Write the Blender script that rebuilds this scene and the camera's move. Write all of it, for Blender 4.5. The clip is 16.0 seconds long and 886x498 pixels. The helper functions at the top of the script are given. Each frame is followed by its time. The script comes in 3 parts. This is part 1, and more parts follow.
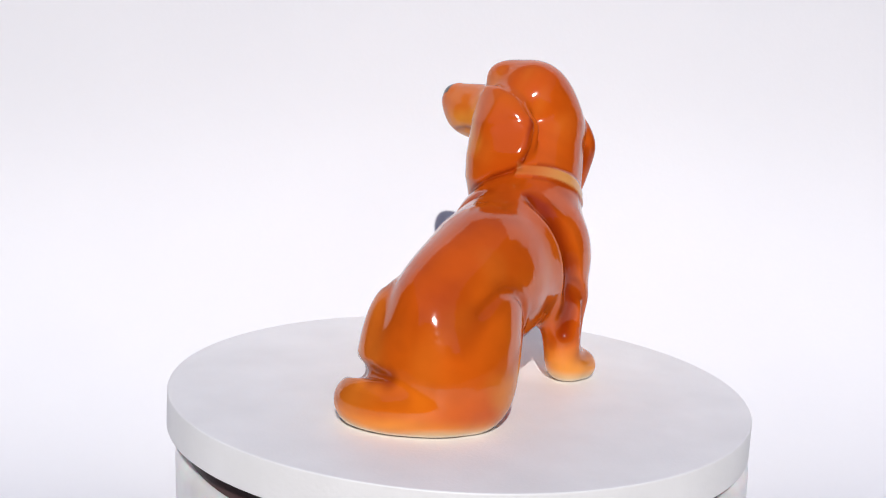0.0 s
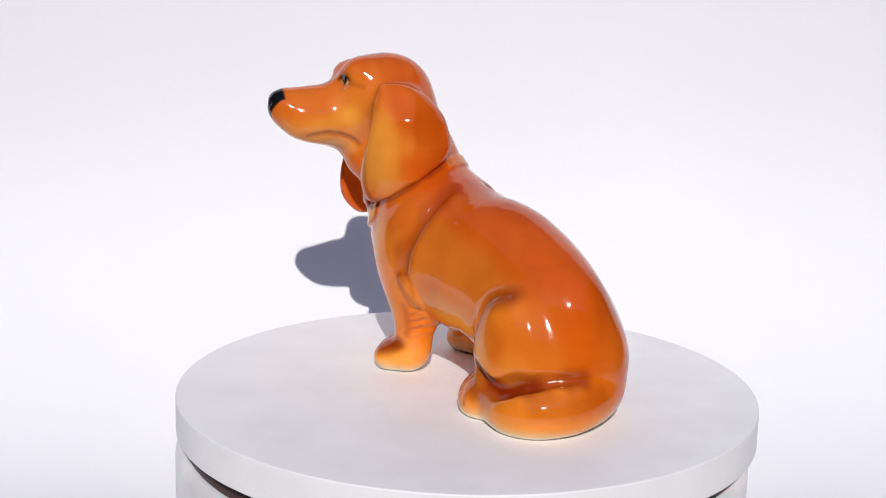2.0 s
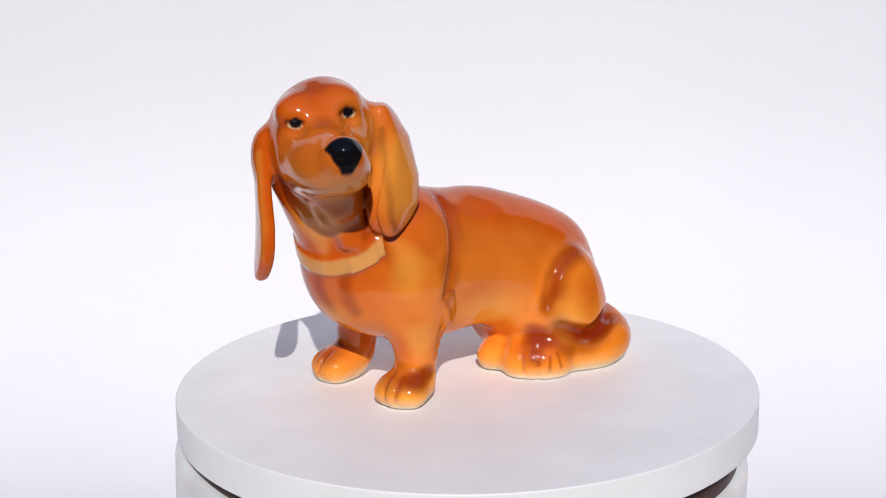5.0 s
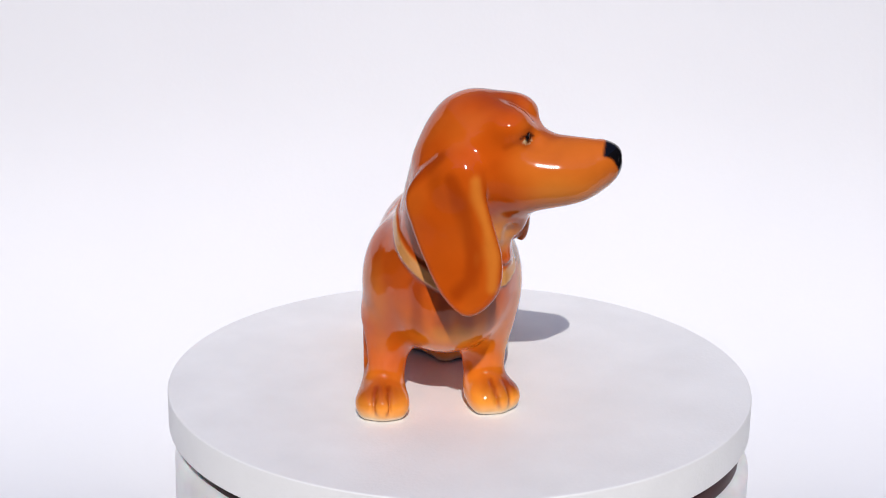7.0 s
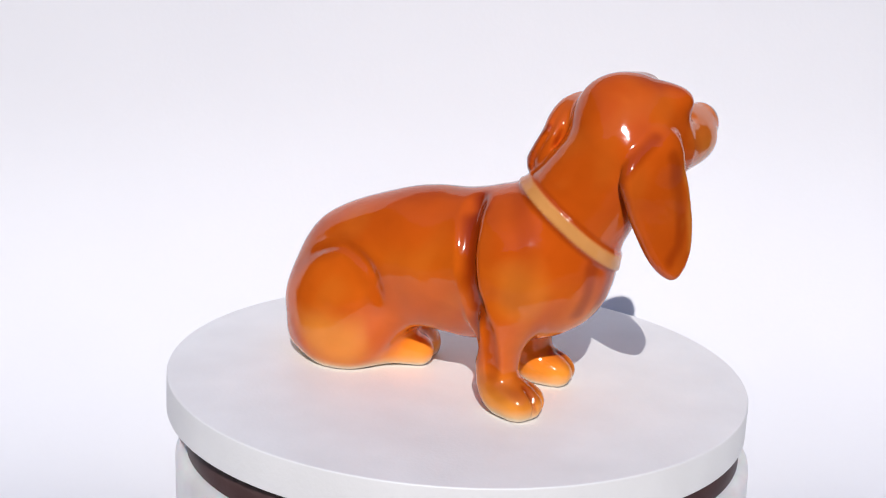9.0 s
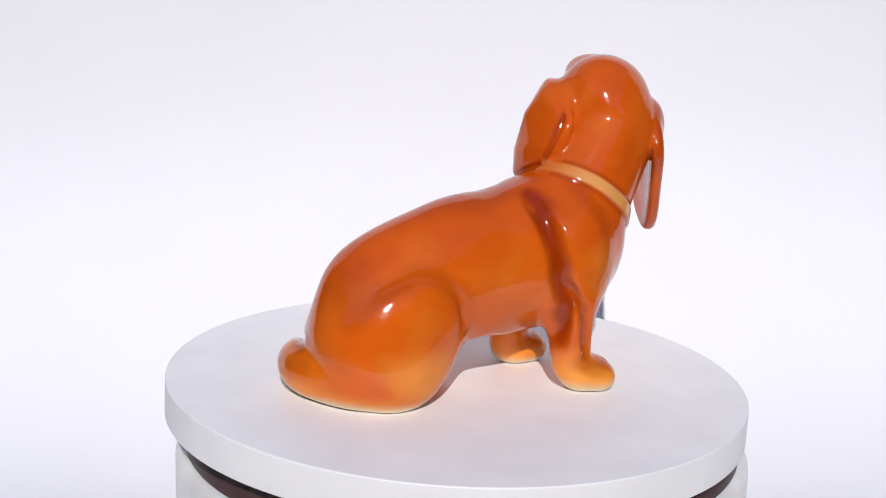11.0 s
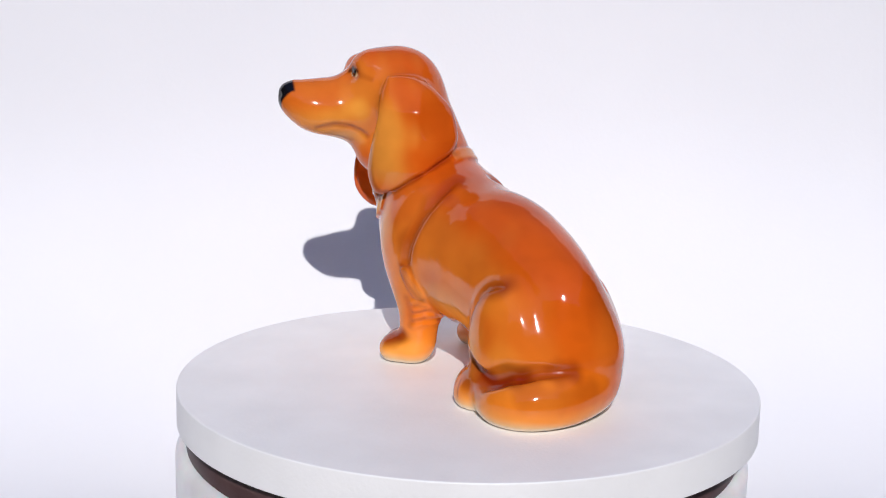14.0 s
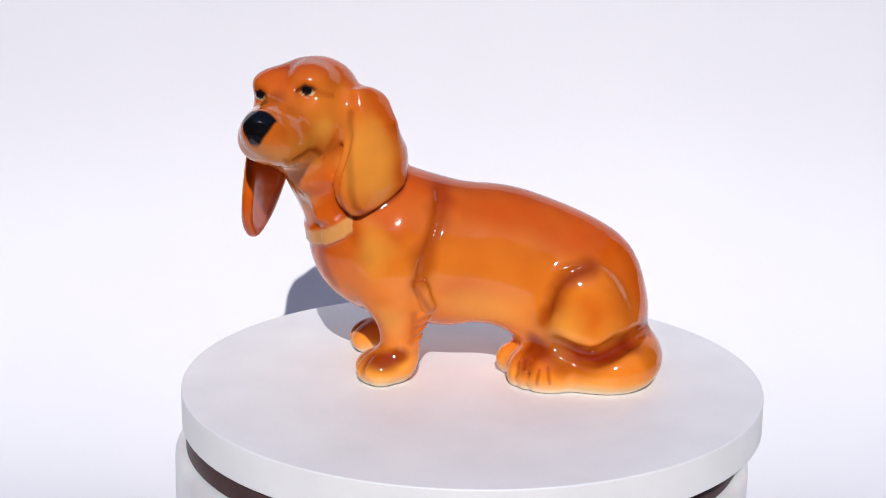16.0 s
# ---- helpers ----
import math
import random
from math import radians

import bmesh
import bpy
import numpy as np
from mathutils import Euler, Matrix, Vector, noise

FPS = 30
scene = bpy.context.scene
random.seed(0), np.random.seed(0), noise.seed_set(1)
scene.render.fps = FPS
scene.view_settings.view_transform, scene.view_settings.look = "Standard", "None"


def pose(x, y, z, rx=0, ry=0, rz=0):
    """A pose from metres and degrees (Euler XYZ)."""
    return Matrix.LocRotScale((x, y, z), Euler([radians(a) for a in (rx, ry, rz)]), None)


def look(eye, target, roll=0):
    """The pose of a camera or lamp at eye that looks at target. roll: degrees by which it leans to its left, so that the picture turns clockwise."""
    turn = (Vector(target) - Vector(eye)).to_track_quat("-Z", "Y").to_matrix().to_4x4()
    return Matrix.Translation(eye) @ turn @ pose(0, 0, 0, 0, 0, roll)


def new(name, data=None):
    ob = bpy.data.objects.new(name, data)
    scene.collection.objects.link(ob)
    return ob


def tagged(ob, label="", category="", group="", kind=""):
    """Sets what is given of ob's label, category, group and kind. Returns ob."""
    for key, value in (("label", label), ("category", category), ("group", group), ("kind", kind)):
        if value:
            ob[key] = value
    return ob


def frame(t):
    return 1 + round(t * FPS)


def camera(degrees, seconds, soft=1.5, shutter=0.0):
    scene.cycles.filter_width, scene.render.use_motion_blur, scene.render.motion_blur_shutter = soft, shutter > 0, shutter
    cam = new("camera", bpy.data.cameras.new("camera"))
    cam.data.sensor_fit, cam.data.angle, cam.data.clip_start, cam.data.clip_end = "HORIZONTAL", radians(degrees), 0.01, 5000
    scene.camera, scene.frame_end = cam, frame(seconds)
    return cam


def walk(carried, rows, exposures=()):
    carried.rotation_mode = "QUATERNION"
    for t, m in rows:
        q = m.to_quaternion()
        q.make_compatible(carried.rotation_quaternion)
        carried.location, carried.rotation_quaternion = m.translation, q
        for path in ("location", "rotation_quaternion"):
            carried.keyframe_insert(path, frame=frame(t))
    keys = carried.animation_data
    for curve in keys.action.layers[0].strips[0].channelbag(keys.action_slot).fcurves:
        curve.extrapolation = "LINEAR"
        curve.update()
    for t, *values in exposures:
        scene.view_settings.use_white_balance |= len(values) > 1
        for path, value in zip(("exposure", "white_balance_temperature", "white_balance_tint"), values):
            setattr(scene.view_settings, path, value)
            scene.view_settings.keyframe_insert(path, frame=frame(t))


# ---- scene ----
cam = camera(32.03, 16.0, soft=1.1)
EYE = Matrix.Translation((0, -0.5104, 0.1733)) @ pose(0, 0, 0, 76.01, 0, 0.93) @ pose(0, 0, 0, 0, 0, 1.51)
walk(cam, [(0.0, EYE), (16.0, EYE)], [(0.0, 0.12, 5520, 12), (16.0, 0.12, 5420, 13)])

# ---- light ----
SUN_WAY = Vector((-0.031, 0.820, -0.572))
sun = new("sun", bpy.data.lights.new("sun", "SUN"))
sun.data.energy, sun.data.angle, sun.data.color = 3.3, radians(0.55), (1.0, 0.875, 0.70)
sun.matrix_world = look(-3 * SUN_WAY, (0, 0, 0))
world = bpy.data.worlds.new("sky")
scene.world = world
world.use_nodes = True
sky = world.node_tree.nodes.new("ShaderNodeTexSky")
sky.sky_type, sky.sun_disc = "NISHITA", False
sky.ozone_density, sky.air_density, sky.dust_density = 10.0, 1.0, 0.0
sky.sun_elevation, sky.sun_rotation = radians(35), radians(180)
world.node_tree.nodes["Background"].inputs["Strength"].default_value = 0.064
world.node_tree.links.new(sky.outputs[0], world.node_tree.nodes["Background"].inputs["Color"])


# ---- materials ----
def material(name, colour, rough=0.5, **more):
    m = bpy.data.materials.new(name)
    m.use_nodes = True
    p = m.node_tree.nodes["Principled BSDF"]
    p.inputs["Base Color"].default_value = (*colour, 1)
    p.inputs["Roughness"].default_value = rough
    for key, value in more.items():
        p.inputs[key.replace("_", " ")].default_value = value
    return m


def mottled(m, scale, low, high, bump=0.0, bump_scale=200.0, detail=6.0, mix=None):
    """Two scales of colour variation and a fine relief, in object space."""
    nt = m.node_tree
    p = nt.nodes["Principled BSDF"]
    co = nt.nodes.new("ShaderNodeTexCoord")
    n1 = nt.nodes.new("ShaderNodeTexNoise")
    n1.inputs["Scale"].default_value, n1.inputs["Detail"].default_value = scale, detail
    nt.links.new(co.outputs["Object"], n1.inputs["Vector"])
    ramp = nt.nodes.new("ShaderNodeValToRGB")
    ramp.color_ramp.elements[0].position, ramp.color_ramp.elements[1].position = 0.35, 0.7
    ramp.color_ramp.elements[0].color, ramp.color_ramp.elements[1].color = (*low, 1), (*high, 1)
    nt.links.new(n1.outputs["Fac"], ramp.inputs["Fac"])
    nt.links.new(ramp.outputs["Color"], p.inputs["Base Color"])
    if bump:
        n2 = nt.nodes.new("ShaderNodeTexNoise")
        n2.inputs["Scale"].default_value, n2.inputs["Detail"].default_value = bump_scale, 4
        nt.links.new(co.outputs["Object"], n2.inputs["Vector"])
        b = nt.nodes.new("ShaderNodeBump")
        b.inputs["Strength"].default_value, b.inputs["Distance"].default_value = bump, 0.0006
        nt.links.new(n2.outputs["Fac"], b.inputs["Height"])
        nt.links.new(b.outputs["Normal"], p.inputs["Normal"])
    return m


PAPER = mottled(material("white_paper", (0.8, 0.8, 0.82), 0.85), 6, (0.77, 0.765, 0.79), (0.80, 0.795, 0.815), 0.08, 500)
PLATE = mottled(material("white_plastic", (0.7, 0.7, 0.71), 0.5), 35, (0.87, 0.857, 0.848), (0.93, 0.918, 0.908), 0.25, 700)
MILKY = mottled(material("milky_plastic", (0.75, 0.74, 0.73), 0.3, Subsurface_Weight=0.3, Subsurface_Scale=0.01), 45,
                (0.70, 0.68, 0.67), (0.82, 0.81, 0.80), 0.15, 120)
NECK = mottled(material("dark_plastic", (0.02, 0.013, 0.012), 0.45), 60, (0.055, 0.030, 0.030), (0.08, 0.045, 0.045), 0.1, 400)
WALL = mottled(material("plain_wall", (0.2, 0.17, 0.14), 0.9), 2, (0.10, 0.105, 0.12), (0.14, 0.145, 0.16))
GROUND = mottled(material("stone_floor", (0.2, 0.19, 0.18), 0.9), 3, (0.12, 0.115, 0.11), (0.19, 0.18, 0.17))


def glaze():
    """Fired caramel glaze: the airbrushed colour is carried by the mesh, under a clear glassy coat."""
    m = material("caramel_glaze", (0.5, 0.13, 0.015), 0.5, Specular_IOR_Level=0.0, Coat_Weight=1.0, Coat_Roughness=0.085, Coat_IOR=1.48)
    nt = m.node_tree
    p = nt.nodes["Principled BSDF"]
    at = nt.nodes.new("ShaderNodeAttribute")
    at.attribute_name = "paint"
    co = nt.nodes.new("ShaderNodeTexCoord")
    n = nt.nodes.new("ShaderNodeTexNoise")
    n.inputs["Scale"].default_value, n.inputs["Detail"].default_value = 70, 5
    nt.links.new(co.outputs["Object"], n.inputs["Vector"])
    r = nt.nodes.new("ShaderNodeMapRange")
    r.inputs["To Min"].default_value, r.inputs["To Max"].default_value = 0.86, 1.14
    nt.links.new(n.outputs["Fac"], r.inputs["Value"])
    mul = nt.nodes.new("ShaderNodeVectorMath")
    mul.operation = "SCALE"
    nt.links.new(at.outputs["Color"], mul.inputs[0])
    nt.links.new(r.outputs["Result"], mul.inputs["Scale"])
    nt.links.new(mul.outputs["Vector"], p.inputs["Base Color"])
    n3 = nt.nodes.new("ShaderNodeTexNoise")
    n3.inputs["Scale"].default_value, n3.inputs["Detail"].default_value = 90, 2
    nt.links.new(co.outputs["Object"], n3.inputs["Vector"])
    b = nt.nodes.new("ShaderNodeBump")
    b.inputs["Strength"].default_value, b.inputs["Distance"].default_value = 0.38, 0.0006
    n4 = nt.nodes.new("ShaderNodeTexNoise")
    n4.inputs["Scale"].default_value, n4.inputs["Detail"].default_value = 260, 1
    nt.links.new(co.outputs["Object"], n4.inputs["Vector"])
    b2 = nt.nodes.new("ShaderNodeBump")
    b2.inputs["Strength"].default_value, b2.inputs["Distance"].default_value = 0.25, 0.0003
    nt.links.new(n4.outputs["Fac"], b2.inputs["Height"])
    nt.links.new(b.outputs["Normal"], b2.inputs["Normal"])
    nt.links.new(n3.outputs["Fac"], b.inputs["Height"])
    nt.links.new(b2.outputs["Normal"], p.inputs["Coat Normal"])
    return m


GLAZE = glaze()


# ---- structure ----
def mesh_object(name, verts, faces, mat, smooth=True, parent=None):
    me = bpy.data.meshes.new(name)
    me.from_pydata(verts, [], faces)
    me.materials.append(mat)
    if smooth:
        me.polygons.foreach_set("use_smooth", [True] * len(me.polygons))
    ob = new(name, me)
    ob.parent = parent
    return ob


def lathe(name, profile, mat, parent=None, steps=192):
    """A solid of revolution from a closed profile of (radius, height)."""
    n = len(profile)
    verts = [(r * math.cos(2 * math.pi * i / steps), r * math.sin(2 * math.pi * i / steps), z)
             for i in range(steps) for r, z in profile]
    faces = [(i * n + j, ((i + 1) % steps) * n + j, ((i + 1) % steps) * n + (j + 1) % n, i * n + (j + 1) % n)
             for i in range(steps) for j in range(n)]
    return mesh_object(name, verts, faces, mat, True, parent)


def rounded(r0, r1, z0, z1, fillet, steps=6):
    """A profile with a rounded outer rim: bottom z0, top z1, outer radius r1."""
    pts = [(r0, z0)]
    for cx, cz, a0 in ((r1 - fillet, z0 + fillet, -90), (r1 - fillet, z1 - fillet, 0)):
        pts += [(cx + fillet * math.cos(radians(a0 + 90 * i / steps)), cz + fillet * math.sin(radians(a0 + 90 * i / steps)))
                for i in range(steps + 1)]
    return pts + [(r0, z1)]


TABLE_Z = -0.07


def backdrop():
    """A white sheet that lies on the table and sweeps up behind the turntable."""
    radius, prof = 0.15, [(-0.115, TABLE_Z + 0.002)]
    prof += [(0.050 + radius * math.sin(radians(a)), TABLE_Z + 0.002 + radius * (1 - math.cos(radians(a)))) for a in range(0, 85, 4)]
    lean = 84
    while prof[-1][1] < 0.25:
        y, z = prof[-1]
        lean = min(lean + 1.2, 97)
        prof.append((y + 0.02 * math.cos(radians(lean)), z + 0.02 * math.sin(radians(lean))))
    xs = [-0.28 + 0.56 * i / 40 for i in range(41)]
    n = len(prof)
    verts = [(x, y - 0.8 * (x - 0.03) ** 2 + 0.0012 * math.sin(9 * x + 5 * z), z) for x in xs for y, z in prof]
    faces = [(i * n + j, (i + 1) * n + j, (i + 1) * n + j + 1, i * n + j + 1) for i in range(40) for j in range(n - 1)]
    ob = mesh_object("backdrop", verts, faces, PAPER)
    so = ob.modifiers.new("sheet", "SOLIDIFY")
    so.thickness, so.offset = 0.0008, -1
    return tagged(ob, "plain white paper sheet sweeping up behind the turntable", "backdrop", kind="structure")


def slab(name, x0, x1, y0, y1, z0, z1, mat):
    bm = bmesh.new()
    bmesh.ops.create_cube(bm, size=1, matrix=Matrix.LocRotScale(((x0 + x1) / 2, (y0 + y1) / 2, (z0 + z1) / 2), None, (x1 - x0, y1 - y0, z1 - z0)))
    me = bpy.data.meshes.new(name)
    bm.to_mesh(me)
    bm.free()
    me.materials.append(mat)
    return new(name, me)


backdrop()
tagged(slab("ground", -30, 30, -30, 30, -0.86, -0.80, GROUND), "plain stone ground under the table", "ground", kind="structure")
tagged(slab("table_top", -0.62, 0.62, -0.42, 0.32, TABLE_Z - 0.03, TABLE_Z, WALL), "plain dark table top under the sheet", "table", kind="structure")
for lx in (-0.58, 0.58):
    for ly in (-0.38, 0.28):
        tagged(slab("table_leg", lx - 0.025, lx + 0.025, ly - 0.025, ly + 0.025, -0.80, TABLE_Z - 0.03, WALL), "plain dark square leg under the table top", "table leg", kind="structure")

# unseen walls, added to hide the low sky from the glaze's reflections
for name, box in (("unseen_wall_south", (-2.6, 2.6, -2.72, -2.6, -0.80, 1.5)), ("unseen_wall_north", (-2.6, 2.6, 2.4, 2.52, -0.80, 2.5)),
                  ("unseen_wall_west", (-2.72, -2.6, -2.72, 2.52, -0.80, 2.5)), ("unseen_wall_east", (2.6, 2.72, -2.72, 2.52, -0.80, 2.5))):
    tagged(slab(name, *box, WALL), "plain dull unseen wall, added to darken reflections and block the low sky", "wall", kind="structure")

# ---- turntable ----
turntable = tagged(new("turntable"), "white round turntable with a loose top plate on a milky drum", "turntable")
plate = lathe("top_plate", [(0.0, -0.0125)] + rounded(0.02, 0.1, -0.0125, 0.0, 0.0006)[1:-1] + [(0.0, 0.0)], PLATE, turntable)
tagged(plate, "matte white round top plate")
lathe("bearing_ring", [(0.03, -0.030), (0.0955, -0.030), (0.0955, -0.0135), (0.03, -0.0135)], NECK, turntable)
drum = lathe("base_drum", rounded(0.086, 0.0992, TABLE_Z + 0.003, -0.0205, 0.004), MILKY, turntable)
tagged(drum, "milky translucent plastic drum")


# ---- the figurine ----
CELL = 0.62  # millimetres


class Clay:
    """A distance field on a grid, in millimetres: x to the dog's right, y ahead, z up. Lumps are blended on, grooves are cut in."""

    def __init__(self, low, high):
        self.low = np.array(low, float)
        self.n = np.ceil((np.array(high) - self.low) / CELL).astype(int)
        self.ax = [self.low[i] + CELL * np.arange(self.n[i]) for i in range(3)]
        self.d = np.full(self.n, 40.0, np.float32)

    def box(self, low, high):
        s = [slice(max(0, int((low[i] - self.low[i]) / CELL)), min(self.n[i], int((high[i] - self.low[i]) / CELL) + 2)) for i in range(3)]
        p = np.stack(np.meshgrid(*[self.ax[i][s[i]] for i in range(3)], indexing="ij"), -1)
        return tuple(s), p

    def blend(self, s, e, k, cut=False):
        d = self.d[s]
        if cut:
            h = np.maximum(k - np.abs(d + e), 0) / k
            self.d[s] = np.maximum(d, -e) + h * h * k / 4
        else:
            h = np.maximum(k - np.abs(d - e), 0) / k
            self.d[s] = np.minimum(d, e) - h * h * k / 4

    def ball(self, c, r, k=4.0, turn=None, cut=False):
        c, r = np.array(c, float), np.array(r, float) * np.ones(3)
        m = r.max() + k + 4
        s, p = self.box(c - m, c + m)
        q = p - c
        if turn is not None:
            q = q @ np.array(turn, float).T
        a = np.linalg.norm(q / r, axis=-1)
        b = np.linalg.norm(q / (r * r), axis=-1) + 1e-9
        self.blend(s, a * (a - 1) / b, k, cut)

    def limb(self, a, b, ra, rb, k=4.0, cut=False):
        a, b = np.array(a, float), np.array(b, float)
        m = max(ra, rb) + k + 4
        s, p = self.box(np.minimum(a, b) - m, np.maximum(a, b) + m)
        ab = b - a
        t = np.clip((p - a) @ ab / (ab @ ab), 0, 1)
        e = np.linalg.norm(p - a - t[..., None] * ab, axis=-1) - (ra + (rb - ra) * t)
        self.blend(s, e, k, cut)

    def chain(self, pts, radii, k=4.0, cut=False):
        for i in range(len(pts) - 1):
            self.limb(pts[i], pts[i + 1], radii[i], radii[i + 1], k, cut)

    def flap(self, origin, width, normal, outline, thick, bow, k=1.2):
        """A leaf-shaped flap with a rounded edge: an outline of (across, up), bent by bow(across, up) along its normal."""
        o = np.array(origin, float)
        w = np.array([*width, 0.0])
        w /= np.linalg.norm(w)
        n = np.array([*normal, 0.0])
        n -= w * (n @ w)
        n /= np.linalg.norm(n)
        s, p = self.box(o - 34, o + 34)
        q = p - o
        a, b, c = q @ w, q[..., 2], q @ n
        ring = np.array(arc([*outline, outline[0]], 3))[:-1]
        best = np.full(a.shape, 1e9)
        inside = np.zeros(a.shape, bool)
        for (x0, y0), (x1, y1) in zip(ring, np.roll(ring, -1, 0)):
            ex, ey = x1 - x0, y1 - y0
            t = np.clip(((a - x0) * ex + (b - y0) * ey) / (ex * ex + ey * ey), 0, 1)
            best = np.minimum(best, (a - x0 - t * ex) ** 2 + (b - y0 - t * ey) ** 2)
            if ey != 0:
                inside ^= ((y0 > b) != (y1 > b)) & (a < x0 + (b - y0) / ey * ex)
        d2 = np.sqrt(best) * np.where(inside, -1, 1)
        r = thick * 0.9
        u, v = d2 + r, np.abs(c - bow(a, b)) - thick + r
        e = np.hypot(np.maximum(u, 0), np.maximum(v, 0)) + np.minimum(np.maximum(u, v), 0) - r
        self.blend(s, e, k)

    def onto(self, pts):
        """A path, moved to the surface as it stands."""
        p = np.array(pts, float)
        for _ in range(3):
            i = np.clip(np.round((p - self.low) / CELL).astype(int), 1, self.n - 2)
            x, y, z = i.T
            g = np.stack([self.d[x + 1, y, z] - self.d[x - 1, y, z], self.d[x, y + 1, z] - self.d[x, y - 1, z], self.d[x, y, z + 1] - self.d[x, y, z - 1]], 1)
            g /= np.linalg.norm(g, axis=1)[:, None] + 1e-6
            p = p - np.clip(self.d[x, y, z], -4, 4)[:, None] * g
        return list(p)

    def groove(self, pts, r=0.9, k=2.0):
        self.chain(pts, [r] * len(pts), k, True)

    def skin(self):
        """The zero surface, one vertex in each cell that it crosses."""
        d = self.d
        inside = d < 0
        cx, cy, cz = (np.array(d.shape) - 1)
        count = np.zeros((cx, cy, cz), np.float32)
        total = np.zeros((cx, cy, cz, 3), np.float32)
        corner = [(i, j, k) for i in (0, 1) for j in (0, 1) for k in (0, 1)]
        for a in corner:
            for ax in range(3):
                if a[ax]:
                    continue
                b = list(a)
                b[ax] = 1
                da = d[a[0]:a[0] + cx, a[1]:a[1] + cy, a[2]:a[2] + cz]
                db = d[b[0]:b[0] + cx, b[1]:b[1] + cy, b[2]:b[2] + cz]
                cross = (da < 0) != (db < 0)
                t = np.where(cross, da / np.where(cross, da - db, 1), 0)
                for i in range(3):
                    total[..., i] += np.where(cross, a[i] + (t if i == ax else 0), 0)
                count += cross
        has = count > 0
        index = np.full(has.shape, -1, np.int64)
        index[has] = np.arange(has.sum())
        cells = np.argwhere(has)
        verts = self.low + CELL * (cells + total[has] / count[has][:, None])
        quads = []
        for ax in range(3):
            o1, o2 = (ax + 1) % 3, (ax + 2) % 3
            lo = [slice(1, -1)] * 3
            lo[ax] = slice(0, -1)
            hi = list(lo)
            hi[ax] = slice(1, None)
            a, b = inside[tuple(lo)], inside[tuple(hi)]
            for flip, mask in ((False, a & ~b), (True, ~a & b)):
                e = np.argwhere(mask)
                e[:, o1] += 1
                e[:, o2] += 1
                ring = []
                for u, v in ((-1, -1), (0, -1), (0, 0), (-1, 0)):
                    c = e.copy()
                    c[:, o1] += u
                    c[:, o2] += v
                    ring.append(index[c[:, 0], c[:, 1], c[:, 2]])
                q = np.stack(ring, 1)
                quads.append(q[:, ::-1] if flip else q)
        quads = np.concatenate(quads)
        # an even-handed smoothing, so that the cells do not show in the gloss
        edge = np.concatenate([quads[:, [i, (i + 1) % 4]] for i in range(4)])
        edge = np.concatenate([edge, edge[:, ::-1]])
        deg = np.bincount(edge[:, 0], minlength=len(verts))[:, None]
        for step in (0.5, -0.5, 0.5, -0.5, 0.5, -0.5, 0.4):
            mean = np.stack([np.bincount(edge[:, 0], verts[edge[:, 1], i], len(verts)) for i in range(3)], 1) / deg
            verts = verts + step * (mean - verts)
        return verts, quads


# the head's own axes: it looks to the dog's left
H0 = np.array([5.0, 58.0, 92.0])
HV = np.array([-0.9456, 0.3253, 0.0])
SV = np.array([0.3253, 0.9456, 0.0])


def hd(h, s, z):
    return H0 + h * HV + s * SV + np.array([0, 0, z])


HEAD_TURN = (HV, SV, (0, 0, 1))


def flat_turn(width, normal, lean=0.0):
    w = Vector((*width, 0)).normalized()
    n = Vector((*normal, 0))
    n = (n - w * n.dot(w)).normalized()
    l = w.cross(n)
    if l.z < 0:
        l = -l
    q = Matrix.Rotation(radians(lean), 3, n)
    return [tuple(q @ w), tuple(n), tuple(q @ l)]


def arc(pts, steps=5):
    """A smooth curve through points."""
    p = [np.array(q, float) for q in pts]
    p = [2 * p[0] - p[1]] + p + [2 * p[-1] - p[-2]]
    out = []
    for i in range(1, len(p) - 2):
        for j in range(steps):
            t = j / steps
            out.append(0.5 * (2 * p[i] + (p[i + 1] - p[i - 1]) * t + (2 * p[i - 1] - 5 * p[i] + 4 * p[i + 1] - p[i + 2]) * t * t
                              + (3 * p[i] - p[i - 1] - 3 * p[i + 1] + p[i + 2]) * t ** 3))
    return out + [p[-2]]


NECK_A, NECK_B = np.array([9.8, 36.0, 56.0]), np.array([8.5, 54.0, 86.0])
NECK_OUT = np.array([0.0, 0.857, -0.515])
COLLAR_P, COLLAR_N = np.array([26.0, 42.0, 66.0]), np.array([-0.213, 0.576, 0.789])
KNOT_P = np.array([-8.5, 47.5, 53.5])
LEGS = (((27.5, 25, 30), (28.7, 26.3, 10), (29.6, 32, 5.5)), ((-4.0, 24.5, 30), (-4.5, 25, 10), (-5.5, 29.3, 5.5)))
HIND_PAW, PAW_LONG, PAW_OUT = np.array([-9.5, -24.2, 5.6]), np.array([0.62, 0.785, 0.0]), np.array([-0.785, 0.62, 0.0])
THIGH_L = ((-16.5, -23, 25), (-17.5, -23.5, 32), (-17, -26.5, 38), (-16.5, -32, 42.5), (-15.5, -38, 44))
THIGH_R = ((29, -17.5, 28), (27, -22, 39), (25, -34, 45), (22.5, -48, 41))
TAIL_TOP = ((-18.5, -26.5, 18.0), (-19, -31.5, 15.6), (-19.2, -37, 13.4), (-18.5, -44, 12.4), (-14.5, -50, 14.0))
TAIL_END = ((-14, -51, 14.2), (-9, -56, 15.5), (-2, -59, 18))
CREASE_R = ((20, 11, 69), (28, 13, 58), (32, 16, 44), (33, 18, 32), (31, 18, 20))
